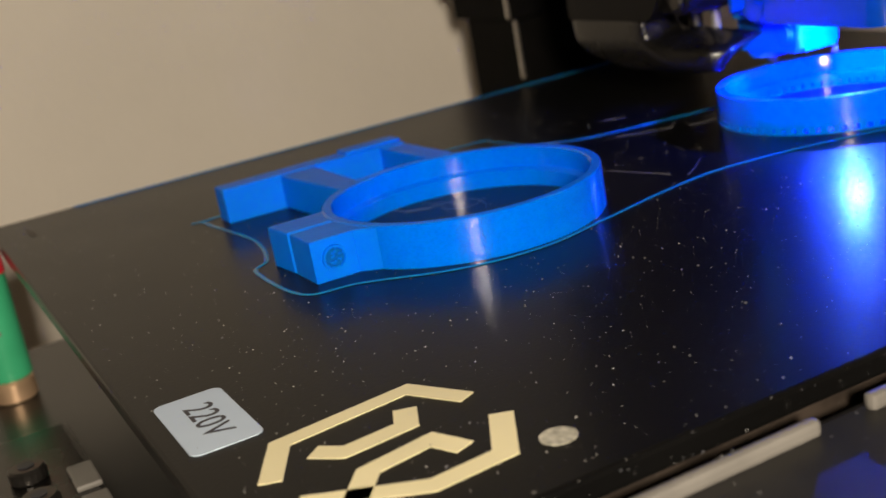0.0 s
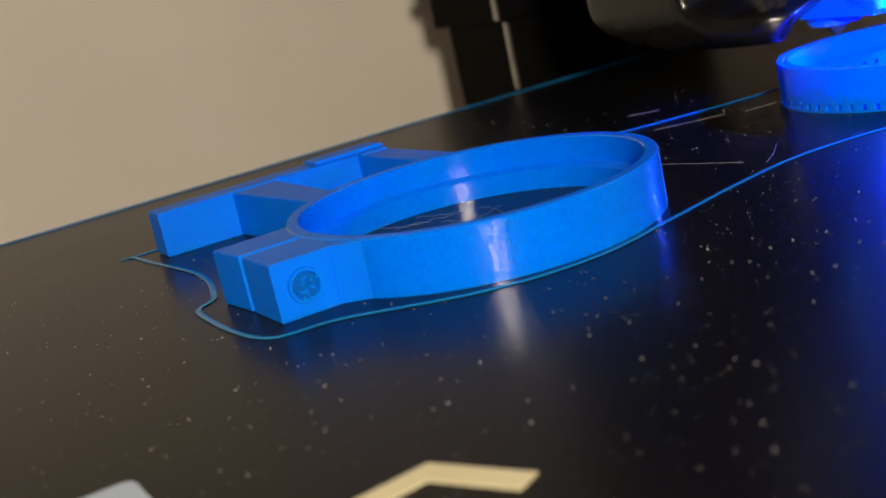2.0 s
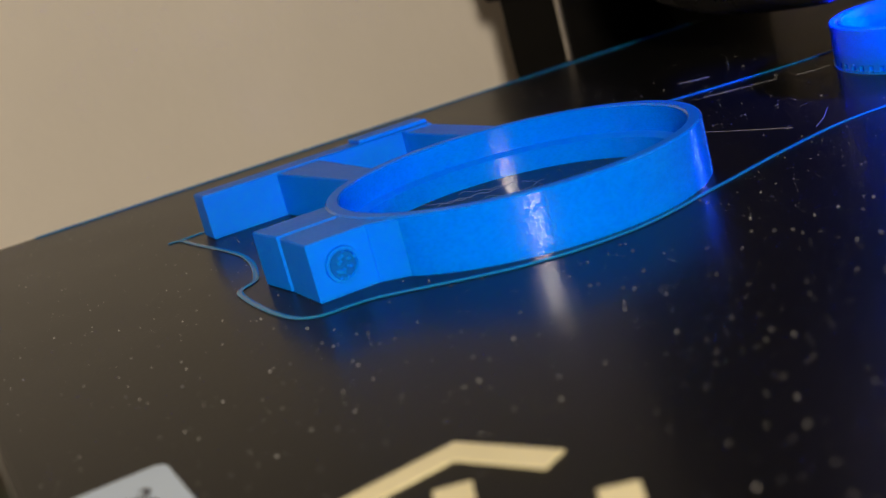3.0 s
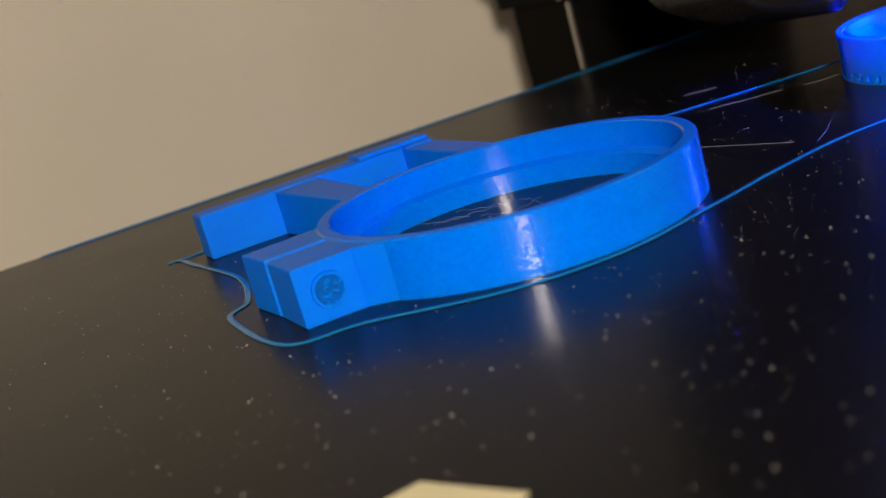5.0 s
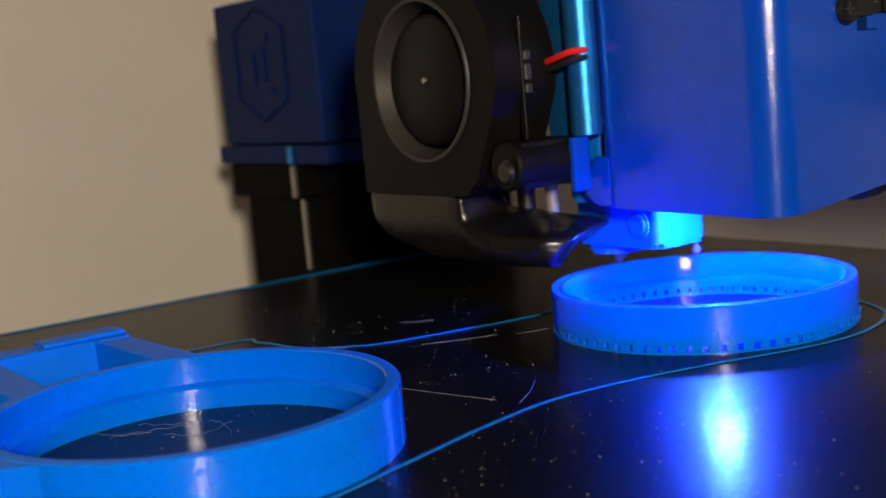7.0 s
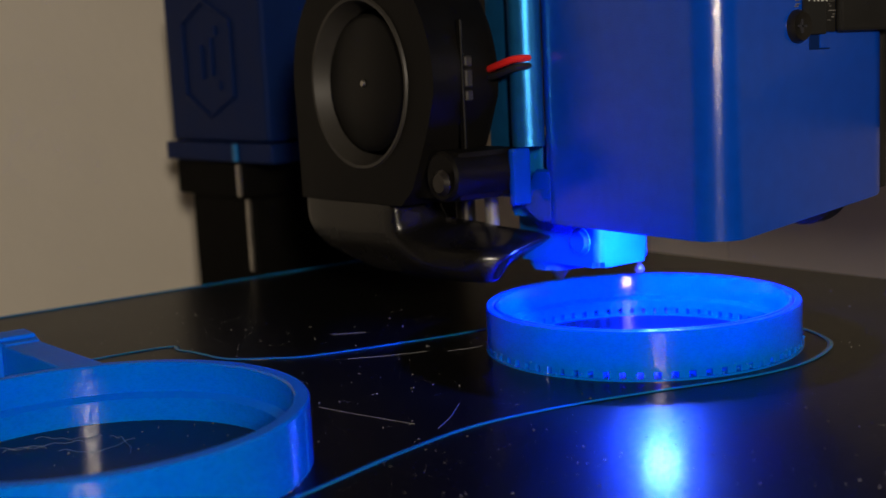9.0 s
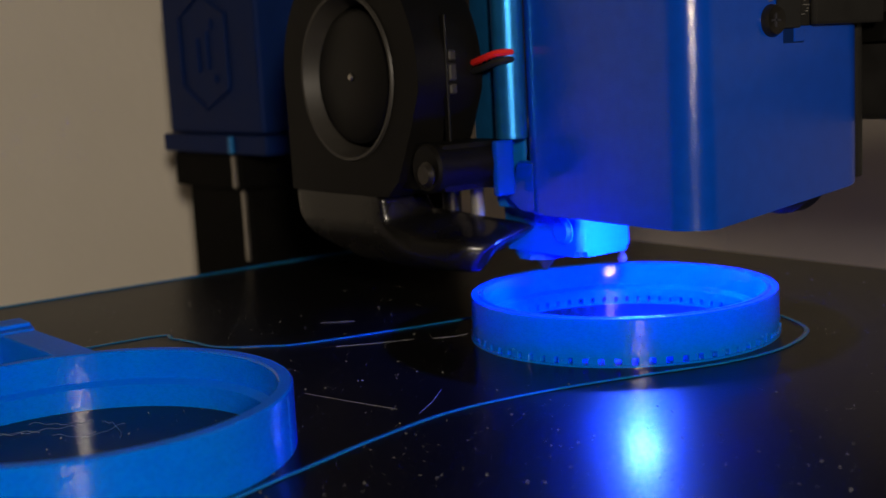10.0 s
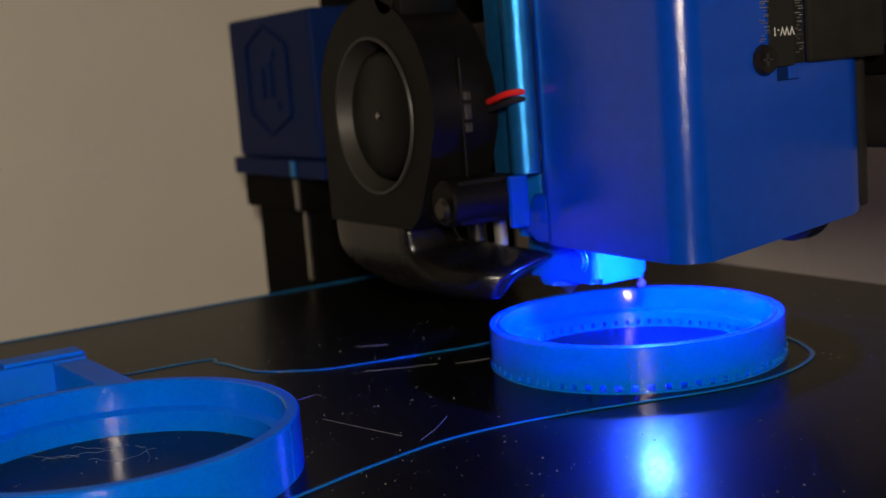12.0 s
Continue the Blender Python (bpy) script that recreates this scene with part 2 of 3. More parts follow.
def tube(points, rx, rz=None, closed=False, sides=8):
    """A tube along a path: half width rx, half height rz."""
    rz = rz or rx
    bm = bmesh.new()
    n, rings = len(points), []
    for i, p in enumerate(points):
        nxt = points[(i + 1) % n] if closed or i < n - 1 else p
        prv = points[i - 1] if closed or i > 0 else p
        d = (nxt - prv).normalized()
        up = Vector((0, 0, 1)) if abs(d.z) < 0.95 else Vector((1, 0, 0))
        s = d.cross(up).normalized()
        u = s.cross(d)
        rings.append([bm.verts.new(p + s * rx * math.cos(2 * math.pi * k / sides) + u * rz * math.sin(2 * math.pi * k / sides)) for k in range(sides)])
    for i in range(n if closed else n - 1):
        p, q = rings[i], rings[(i + 1) % n]
        for k in range(sides):
            bm.faces.new((p[k], p[(k + 1) % sides], q[(k + 1) % sides], q[k]))
    if not closed:
        bm.faces.new(rings[0])
        bm.faces.new(rings[-1][::-1])
    return bm


def text_mesh(name, words, size, m, mat, parent, label=""):
    cu = bpy.data.curves.new(name, "FONT")
    cu.body, cu.size, cu.extrude, cu.align_x, cu.align_y = words, size, 0.00003, "CENTER", "CENTER"
    tmp = new(name + "_curve", cu)
    me = bpy.data.meshes.new_from_object(tmp.evaluated_get(bpy.context.evaluated_depsgraph_get()))
    bpy.data.objects.remove(tmp)
    bm = bmesh.new()
    bm.from_mesh(me)
    bm.transform(m)
    return part(name, bm, mat, parent, label)


# ---- room ----
wall = part("wall_west", box(-0.39, -0.33, -0.75, 0.70, -0.75, 1.1), M_WALL)
tagged(wall, "plain beige painted wall behind the printer", "wall", kind="structure")
wall = part("wall_north", box(-0.33, 1.0, 0.64, 0.70, -0.75, 1.1), M_WALL)
tagged(wall, "plain beige painted wall at the back", "wall", kind="structure")
# the remaining sides are unseen; their dark colour holds bounced light down
wall = part("wall_east", box(1.0, 1.06, -0.75, 0.70, -0.75, 1.1), M_UNSEEN_DARK)
tagged(wall, "unseen wall of the room, darkened to limit bounced light", "wall", kind="structure")
wall = part("wall_south", box(-0.33, 1.0, -0.81, -0.75, -0.75, 1.1), M_UNSEEN_DARK)
tagged(wall, "unseen wall of the room, darkened to limit bounced light", "wall", kind="structure")
ceil = part("ceiling", box(-0.39, 1.06, -0.81, 0.70, 1.1, 1.16), M_UNSEEN_DARK)
tagged(ceil, "unseen ceiling, darkened to limit bounced light", "ceiling", kind="structure")
fl = part("floor", box(-0.39, 1.06, -0.81, 0.70, -0.81, -0.75), M_UNSEEN_DARK)
tagged(fl, "unseen floor, darkened to limit bounced light", "floor", kind="structure")
tb = thing("table", (0, 0.155, -0.75), "light beige table top under the printer", "table")
part("tabletop", box(-0.325, 0.70, -0.45, 0.63, -0.16, -0.13, 0.003), M_TABLE, tb)
for sx in (-0.29, 0.66):
    for sy in (-0.41, 0.59):
        part("leg", box(sx - 0.02, sx + 0.02, sy - 0.02, sy + 0.02, -0.75, -0.16, 0.002), M_TABLE, tb)

# ---- printer base ----
base = thing("printer_base", (0, 0.155, -0.13), "glossy black printer base on the table", "printer base")
part("base_body", box(-0.168, 0.163, -0.085, 0.40, -0.13, -0.047, 0.004, 3), M_BASE, base)
part("y_rail", box(-0.012, 0.032, 0.04, 0.38, -0.0468, -0.0407, 0.002), M_BEAM, base)
part("front_plate", box(-0.060, 0.040, -0.062, 0.0020, -0.0472, -0.0370, 0.002), M_BLACK, base)
for sx in (-0.0287, -0.0098):
    sc = part("bolt", rod(0.0045, -0.0372, -0.0335, pose(sx, -0.0125, 0), 20, 0.0006), M_SCREW, base)
    # a dark disc on the head stands for the shaded hollow
    part("socket_shade", rod(0.0021, -0.0334, -0.0332, pose(sx, -0.0125, 0), 6), M_INK_HOLLOW, sc)
for sx in (-0.0250, -0.0060):
    part("rib", box(sx, sx + 0.014, -0.0045, 0.0015, -0.0371, -0.0356, 0.0006), M_PALE, base)
part("side_rail", box(0.1325, 0.162, -0.03, 0.36, -0.0472, -0.0035, 0.002), M_BEAM, base, "dark side rail beside the bed")
# light reflections along the rail, built as pale strips
for y0, y1 in ((0.028, 0.0800), (0.0895, 0.1400), (0.150, 0.20)):
    part("rail_reflection", box(0.1350, 0.1370, y0, y1, -0.0036, -0.0010, 0.0008), M_PALE, base, "pale strip standing for light reflected on the side rail")

# ---- bed ----
bed = thing("print_bed", (0, 0.155, -0.02), "black glass heated print bed with cream logo", "printer bed")
part("glass_plate", box(-0.1485, 0.1285, 0.0025, 0.31, -0.004, 0.0, 0.0008), M_GLASS, bed, "black coated glass with a satin shine")
part("heater_plate", box(-0.1465, 0.1265, 0.0045, 0.308, -0.0095, -0.0042, 0.001), M_BEDEDGE, bed)
part("carriage_plate", box(-0.10, 0.12, 0.05, 0.26, -0.034, -0.030, 0.001), M_BEAM, bed)
for sx in (-0.09, 0.11):
    for sy in (0.06, 0.25):
        part("levelling_post", rod(0.004, -0.030, -0.0094, pose(sx, sy, 0)), M_STEEL, bed)
part("carriage_block", box(-0.02, 0.04, 0.12, 0.19, -0.0405, -0.0338, 0.001), M_BEAM, bed)


def stroke(points, width):
    """A flat band along corner points, with mitred corners."""
    p = [Vector(q) for q in points]
    left, right = [], []
    for i, q in enumerate(p):
        d0 = (q - p[i - 1]).normalized() if i else (p[1] - q).normalized()
        d1 = (p[i + 1] - q).normalized() if i < len(p) - 1 else d0
        n0, n1 = Vector((-d0.y, d0.x)), Vector((-d1.y, d1.x))
        k = (n0 + n1).normalized()
        k *= width / 2 / max(0.3, k.dot(n0))
        left.append(q + k)
        right.append(q - k)
    return prism([tuple(q) for q in left + right[::-1]], 0.00005, 0.00018)


for pts, w in LOGO:
    part("logo_stroke", stroke(pts, w), M_CREAM, bed, "cream printed logo stroke")
part("logo_dot", rod(0.0029, 0.00005, 0.00018, pose(0.1153, 0.0507, 0), 32), M_DOT, bed, "worn grey dot")
part("corner_mark", box(-0.1310, -0.1190, 0.0120, 0.0138, 0.00004, 0.00012), M_BEDEDGE, bed)

label = thing("voltage_label", (0.0647, 0.0125, 0.0), "pale blue rounded label with dark voltage lettering", "label")


def rounded(x0, x1, y0, y1, r, n=6):
    out = []
    for cx, cy, a in ((x1 - r, y1 - r, 0), (x0 + r, y1 - r, 90), (x0 + r, y0 + r, 180), (x1 - r, y0 + r, 270)):
        out += [(cx + r * math.cos(radians(a + 90 * i / n)), cy + r * math.sin(radians(a + 90 * i / n))) for i in range(n + 1)]
    return out


part("backing", prism(rounded(0.0516, 0.0778, 0.0063, 0.0187, 0.0018), 0.00005, 0.0002), M_STICK, label)
text_mesh("lettering", "220V", 0.0074, pose(0.0648, 0.0126, 0.00026), M_INK_HOLLOW, label, "dark letters reading 220V")


def specks(name, count, seed, area, low, high, mat, text, streak=1.0):
    """Flakes lying on the bed, each its own small chip."""
    r = random.Random(seed)
    verts, faces = [], []
    for _ in range(count):
        x, y = r.uniform(area[0], area[1]), r.uniform(area[2], area[3])
        s = low + (high - low) * r.random() ** 3
        a, e = r.uniform(0, math.pi), s * r.uniform(0.25, 1.0) / streak
        k = len(verts)
        n = 6
        for z, sc in ((0.00003, 1.0), (0.00003 + min(e, 0.0002), 0.6)):
            for i in range(n):
                b = 2 * math.pi * i / n
                q = r.uniform(0.6, 1.1)
                u, v = s * streak * q * math.cos(b) * sc, e * q * math.sin(b) * sc
                verts.append((x + u * math.cos(a) - v * math.sin(a), y + u * math.sin(a) + v * math.cos(a), z))
        faces.append([k + n + i for i in range(n)])
        for i in range(n):
            j = (i + 1) % n
            faces.append([k + i, k + j, k + n + j, k + n + i])
    me = bpy.data.meshes.new(name)
    me.from_pydata(verts, [], faces)
    me.materials.append(mat)
    return tagged(new(name, me), text, "dust", kind="stuff")


specks("dust", 3600, 4, (-0.14, 0.15, 0.005, 0.175), 0.00004, 0.00024, M_DUST, "pale dust flecks scattered on the front of the black bed")
specks("dust_sparse", 420, 5, (-0.14, 0.15, 0.17, 0.30), 0.00004, 0.00025, M_DUST, "few pale dust flecks on the back of the black bed")
specks("dust_clumps", 340, 9, (0.02, 0.15, 0.02, 0.20), 0.00012, 0.00036, M_CLUMP, "grey dust clumps on the front of the black bed")
specks("scratches", 90, 7, (-0.09, 0.07, 0.06, 0.25), 0.00006, 0.00022, M_SCRATCH, "fine pale scratches on the black bed", 9.0)
scr = [((-0.0586, 0.1775), (-0.0542, 0.1839)), ((-0.0070, 0.1428), (0.0145, 0.1485)), ((-0.0500, 0.1522), (-0.0465, 0.1580)),
       ((-0.0347, 0.1668), (-0.0275, 0.1819)), ((-0.0237, 0.1408), (-0.0252, 0.1504)), ((-0.0244, 0.1851), (-0.0224, 0.1928)), ((0.0193, 0.1498), (0.0100, 0.1613))]
for a, b in scr:
    q = thing("scratch", (a[0], a[1], 0), "pale scratch on the black bed", "scratch", "scratches on the bed")
    part("mark", tube([Vector((*a, 0.00006)), Vector(((a[0] + b[0]) / 2 + 0.0006, (a[1] + b[1]) / 2, 0.00006)), Vector((*b, 0.00006))], 0.00004, 0.00004), M_SCRATCH, q)

# thin strings of filament left inside the clamp
WISPS = [((-0.0278, 0.0906), (-0.0226, 0.0937), (-0.0192, 0.0982)), ((-0.0162, 0.0993), (-0.0107, 0.1031), (-0.0137, 0.1110)),
         ((-0.0265, 0.0987), (-0.0210, 0.1029), (-0.0191, 0.1076)), ((-0.0228, 0.0917), (-0.0209, 0.0981), (-0.0180, 0.1042)),
         ((-0.0174, 0.1082), (-0.0140, 0.1093), (-0.0059, 0.1071))]
for pts in WISPS:
    q = thing("filament_wisp", (pts[0][0], pts[0][1], 0), "thin pale curl of filament on the black bed", "filament", "filament curls inside the clamp")
    rw = random.Random(int(pts[0][0] * 1e5) + 7)
    bent = [Vector((x + rw.uniform(-0.0003, 0.0003), y + rw.uniform(-0.0003, 0.0003), 0.00012 + 0.0003 * (k % 2))) for k, (x, y, _) in enumerate(smooth_path([(a, b, 0) for a, b in pts], per=4))]
    part("strand", tube(smooth_path(bent, per=4), 0.00004, sides=5), M_WISP, q, smooth=True)

# ---- printed clamp ring ----
clamp = thing("printed_clamp", (0, 0.0981, 0), "blue printed clamp ring with split block and side bracket", "printed part")
RC = (0.0, 0.0981)
ring = lathe([(0.0338, 0.0), (0.0338, 0.0097), (0.0335, 0.0100), (0.0316, 0.0100), (0.0313, 0.0097), (0.0313, 0.0048), (0.0297, 0.0040), (0.0297, 0.0)],
             pose(RC[0], RC[1], 0), 160)


def flat_tops(ob):
    """The level top layers lack the upright walls' grain."""
    ob.data.materials.append(M_BLOCK)
    for p in ob.data.polygons:
        if p.normal.z > 0.8:
            p.material_index = 1


flat_tops(part("ring", ring, M_BLUE, clamp, smooth=True))


def seam(cx, cy, r, angle, z0, z1, step, seed, spread=0.0003):
    """The row of small blobs where each printed layer begins."""
    rnd = random.Random(seed)
    out = bmesh.new()
    z = z0
    while z < z1:
        a = radians(angle) + rnd.uniform(-spread, spread) / r
        bmesh.ops.create_icosphere(out, subdivisions=1, radius=rnd.uniform(0.00010, 0.00019),
                                   matrix=Matrix.Translation((cx + r * math.cos(a), cy + r * math.sin(a), z)))
        z += step * rnd.uniform(0.8, 1.2)
    return out


part("layer_seam", seam(RC[0], RC[1], 0.03380, 339, 0.0003, 0.0098, 0.00030, 1), M_BLOCK, clamp, smooth=True)
part("layer_seam", seam(RC[0], RC[1], 0.03380, 342, 0.0003, 0.0098, 0.00060, 2, 0.0012), M_BLOCK, clamp, smooth=True)
part("layer_seam", seam(RC[0], RC[1], 0.03380, 47, 0.0003, 0.0098, 0.00035, 3), M_BLOCK, clamp, smooth=True)
part("layer_seam", seam(RC[0], RC[1], 0.03130, 165, 0.0050, 0.0098, 0.00045, 4, 0.0010), M_BLOCK, clamp, smooth=True)
part("layer_seam", seam(0.0124, 0.0641, 0.0001, 0, 0.0002, 0.0099, 0.00035, 5, 0.00001), M_BLOCK, clamp, smooth=True)
half = prism([(0.0006, 0.0534), (0.0124, 0.0536), (0.0123, 0.0641), (0.0165, 0.0690), (0.0006, 0.0660)], 0, 0.0097, 0.0002)
hb = part("clamp_block", half, M_BLOCK, clamp)
nm = pose(0.0125, 0.0588, 0.0049, 0, 90, 0)
recess = part("nut_recess", lathe([(0.0030, 0.0), (0.0029, 0.0005), (0.0024, 0.0005), (0.0022, 0.0), (0.0022, -0.0012), (0.0030, -0.0012)], nm, 22), M_BLOCK, hb, smooth=True)
part("recess_floor", rod(0.00215, -0.0004, 0.0001, nm, 20), M_RECESS_SHADE, recess, "nut recess floor in a darker blue that stands for shade")
rn = random.Random(21)
crumbs = bmesh.new()
for _ in range(26):
    a, q = rn.uniform(0, 6.28), rn.choice((0.0026, 0.0014, 0.0008)) * rn.uniform(0.8, 1.1)
    bmesh.ops.create_icosphere(crumbs, subdivisions=1, radius=rn.uniform(0.00020, 0.00042), matrix=nm @ Matrix.Translation((q * math.cos(a), q * math.sin(a), 0.0003)))
part("ragged_edge", crumbs, M_BLOCK, hb, smooth=True)
part("clamp_block", prism([(-0.0114, 0.0524), (-0.0008, 0.0533), (-0.0008, 0.0660), (-0.0114, 0.0672)], 0, 0.0097, 0.0002), M_BLOCK, clamp)
part("bracket_bar", prism([(-0.0720, 0.0577), (-0.0646, 0.0577), (-0.0643, 0.0747), (-0.0643, 0.0850), (-0.0655, 0.0850), (-0.0640, 0.1055),
                           (-0.0620, 0.1055), (-0.0620, 0.1125), (-0.0690, 0.1140), (-0.0720, 0.1125)], 0, 0.0097, 0.0003), M_BLOCK, clamp)
part("strut", prism([(-0.0642, 0.0747), (-0.0265, 0.0785), (-0.0300, 0.0850), (-0.0642, 0.0850)], 0, 0.0094, 0.0002), M_BLOCK, clamp)
part("strut", prism([(-0.0619, 0.1055), (-0.0325, 0.1070), (-0.0315, 0.1140), (-0.0619, 0.1125)], 0, 0.0094, 0.0002), M_BLOCK, clamp)
part("bar_rim", box(-0.0724, -0.0655, 0.0955, 0.1128, 0.0095, 0.0105, 0.0003), M_BLOCK, clamp)

# ---- printed ring under the nozzle ----
cap = thing("printed_ring", (0.0009, 0.2170, 0), "blue printed ring with toothed foot under the nozzle", "printed part")
CC = pose(0.0009, 0.2170, 0)
part("foot", lathe([(0.03260, 0.0), (0.03260, 0.0004), (0.02790, 0.0004), (0.02790, 0.0)], CC, 160), M_BLUE, cap, smooth=True)
flat_tops(part("rim", lathe([(0.03230, 0.0017), (0.03230, 0.0091), (0.03210, 0.0093), (0.03090, 0.0093), (0.03060, 0.0090), (0.03030, 0.0093), (0.02970, 0.0093), (0.02950, 0.0090),
                   (0.02950, 0.0044), (0.02820, 0.0036), (0.02820, 0.0017)], CC, 160), M_BLUE, cap, smooth=True))
part("layer_seam", seam(0.0009, 0.2170, 0.03230, 317, 0.0020, 0.0090, 0.00030, 6, 0.0006), M_BLOCK, cap, smooth=True)
part("layer_seam", seam(0.0009, 0.2170, 0.03230, 322, 0.0020, 0.0090, 0.00055, 7, 0.0010), M_BLOCK, cap, smooth=True)
part("layer_seam", seam(0.0009, 0.2170, 0.02950, 150, 0.0045, 0.0090, 0.00040, 8, 0.0012), M_BLOCK, cap, smooth=True)
rag = seam(0.0009, 0.2170, 0.03265, 0, 0, 0.00001, 1, 9)
rr = random.Random(12)
for _ in range(90):
    a = rr.uniform(0, 2 * math.pi)
    bmesh.ops.create_icosphere(rag, subdivisions=1, radius=rr.uniform(0.00012, 0.00032),
                               matrix=Matrix.Translation((0.0009 + 0.0325 * math.cos(a), 0.2170 + 0.03250 * math.sin(a), rr.uniform(0.0004, 0.0022))))
part("ragged_edge", rag, M_BLOCK, cap, smooth=True)
tooth_bm = box(0.02850, 0.03220, -0.00098, 0.00098, 0.0003, 0.0018, 0.0001, 1)
tooth = part("tooth", tooth_bm, M_BLUE, cap)
tooth.matrix_parent_inverse = Matrix.Identity(4)
for i in range(1, 66):
    o = new("tooth", tooth.data)
    o.parent = cap
    o.matrix_basis = pose(0, 0, 0, 0, 0, 360 * i / 66 + 0.9 * math.sin(i * 12.9898))

# ---- printed outline round both parts, and the priming line ----
sk = thing("skirt_line", (0, 0.155, 0), "thin blue filament outline on the bed", "filament line")
part("outline", tube(smooth_path([(x, y, 0.00016) for x, y in SKIRT], True, 8), 0.00058, 0.00017, True), M_SKIRT, sk, smooth=True)
pl = thing("priming_line", (-0.150, 0.15, 0), "thin straight blue filament line along the bed edge", "filament line")
part("line", tube([Vector((-0.1466, 0.030 + 0.02 * i, 0.0002)) for i in range(12)], 0.0004, 0.0002), M_SKIRT, pl)

# ---- print head ----
head = thing("extruder_assembly", (0, 0.22, 0.0094), "blue printer head with black blower fan and air duct", "printer head", along=HEAD)


def corner_box(x0, x1, y0, y1, r, z0, z1, bev):
    return prism(rounded(x0, x1, y0, y1, r, 10), z0, z1, bev, seg=4)


# shroud: front rounded corner, lower edge rising to the back
bm = corner_box(-0.0170, 0.0325, 0.2000, 0.2535, 0.0068, 0.0252, 0.125, 0.0038)
for v in bm.verts:
    if v.co.z < 0.04:
        v.co.z += 0.0045 * max(0, (v.co.y - 0.215) / 0.037) + 0.0010 * max(0, (0.005 - v.co.x) / 0.025)
        u = min(1.0, max(0.0, (v.co.y - 0.2475) / 0.006))
        v.co.z += 0.0045 * (1 - math.sqrt(1 - u * u))
shroud = part("shroud", bm, M_SHROUD, head, "satin blue sheet metal cover", smooth=True)
flare = prism([(-0.0168, 0.0370), (-0.0178, 0.0360), (-0.0178, 0.0340), (-0.0208, 0.0296), (-0.0206, 0.0284), (-0.0172, 0.0262), (-0.0120, 0.0262), (-0.0120, 0.0370)],
              -0.2032, -0.2003, 0.0004, Euler((radians(90), 0, 0)).to_matrix().to_4x4())
part("shroud_skirt", flare, M_SHROUD, shroud)
nz = part("heater_block", prism(rounded(-0.0365, -0.0100, 0.2110, 0.2270, 0.002), 0.0150, 0.0262, 0.0012), M_SOCK, head, "light blue silicone sleeve round the heater")
part("sleeve_bump", rod(0.0032, 0, 0.0016, pose(-0.0150, 0.2113, 0.0206, 90, 0, 0), 24, 0.001), M_SOCK, nz)
part("sleeve_top", prism(rounded(-0.0300, -0.0175, 0.2036, 0.2200, 0.002), 0.0262, 0.0430, 0.001), M_SOCK, nz)
part("sleeve_foot", prism(rounded(-0.0365, -0.0255, 0.2130, 0.2250, 0.0035), 0.0125, 0.0152, 0.0008), M_SOCK, nz)
part("nozzle", lathe([(0.0, 0.0094), (0.0006, 0.0094), (0.0026, 0.0118), (0.0032, 0.0130), (0.0, 0.0130)], pose(-0.031, 0.219, 0), 24, False), M_BRASS, head, smooth=True)
led = part("led_strip", box(0.000, 0.006, 0.2125, 0.2175, 0.0261, 0.0272, 0.0002), M_LED, head, "glowing blue light under the cover")

# blower fan: snail housing, inlet, rotor
FY0, FY1, FX, FZ = 0.1795, 0.1965, -0.0505, 0.0565
m_fan = Matrix.Translation((FX, FY1, FZ)) @ Euler((radians(90), 0, 0)).to_matrix().to_4x4()


def outline(n=60):
    """The fan's outline seen from its inlet side: round above, straight down to the outlet."""
    pts = [(0.0275 * math.cos(radians(a)), 0.0275 * math.sin(radians(a))) for a in np.linspace(-8, 188, n)]
    return [(-0.0270, -0.0262), (0.0140, -0.0262), (0.0185, -0.0225), (0.0240, -0.0115)] + pts


def holed(outer, r, z0, z1, m):
    """A plate of that outline with a round hole."""
    n = len(outer)
    bm = bmesh.new()
    lo, hi, li, hi2 = [], [], [], []
    for x, y in outer:
        a = math.atan2(y, x)
        lo.append(bm.verts.new((x, y, z0)))
        hi.append(bm.verts.new((x, y, z1)))
        li.append(bm.verts.new((r * math.cos(a), r * math.sin(a), z0)))
        hi2.append(bm.verts.new((r * math.cos(a), r * math.sin(a), z1)))
    for i in range(n):
        j = (i + 1) % n
        bm.faces.new((lo[i], lo[j], hi[j], hi[i]))
        bm.faces.new((hi[i], hi[j], hi2[j], hi2[i]))
        bm.faces.new((hi2[i], hi2[j], li[j], li[i]))
        bm.faces.new((li[i], li[j], lo[j], lo[i]))
    bm.transform(m)
    return bm


dense = []
o = outline()
for i, p in enumerate(o):
    q = o[(i + 1) % len(o)]
    k = max(1, int(math.dist(p, q) / 0.0015))
    dense += [(p[0] + (q[0] - p[0]) * s / k, p[1] + (q[1] - p[1]) * s / k) for s in range(k)]
TH = FY1 - FY0
fan = part("fan_housing", join(holed(dense, 0.0178, 0.0012, TH, m_fan), prism(dense, 0.0, 0.0014, 0, m_fan)), M_FAN, head, "matt black blower fan", smooth=True)
part("inlet_ring", lathe([(0.0179, TH + 0.0004), (0.0186, TH + 0.0005), (0.0190, TH - 0.0003), (0.0163, TH - 0.0050), (0.0160, TH - 0.0045)], m_fan, 72), M_BEVEL, fan, "grey bevelled inlet ring", smooth=True)
rotor = part("rotor", lathe([(0.0, TH - 0.0016), (0.0136, TH - 0.0016), (0.0150, TH - 0.0026), (0.0152, TH - 0.010), (0.0, TH - 0.010)], m_fan, 64, False), M_ROTOR, fan, smooth=True)
part("hub_pin", rod(0.0009, TH - 0.0017, TH - 0.0010, m_fan, 16, 0.0003), M_STEEL, rotor)
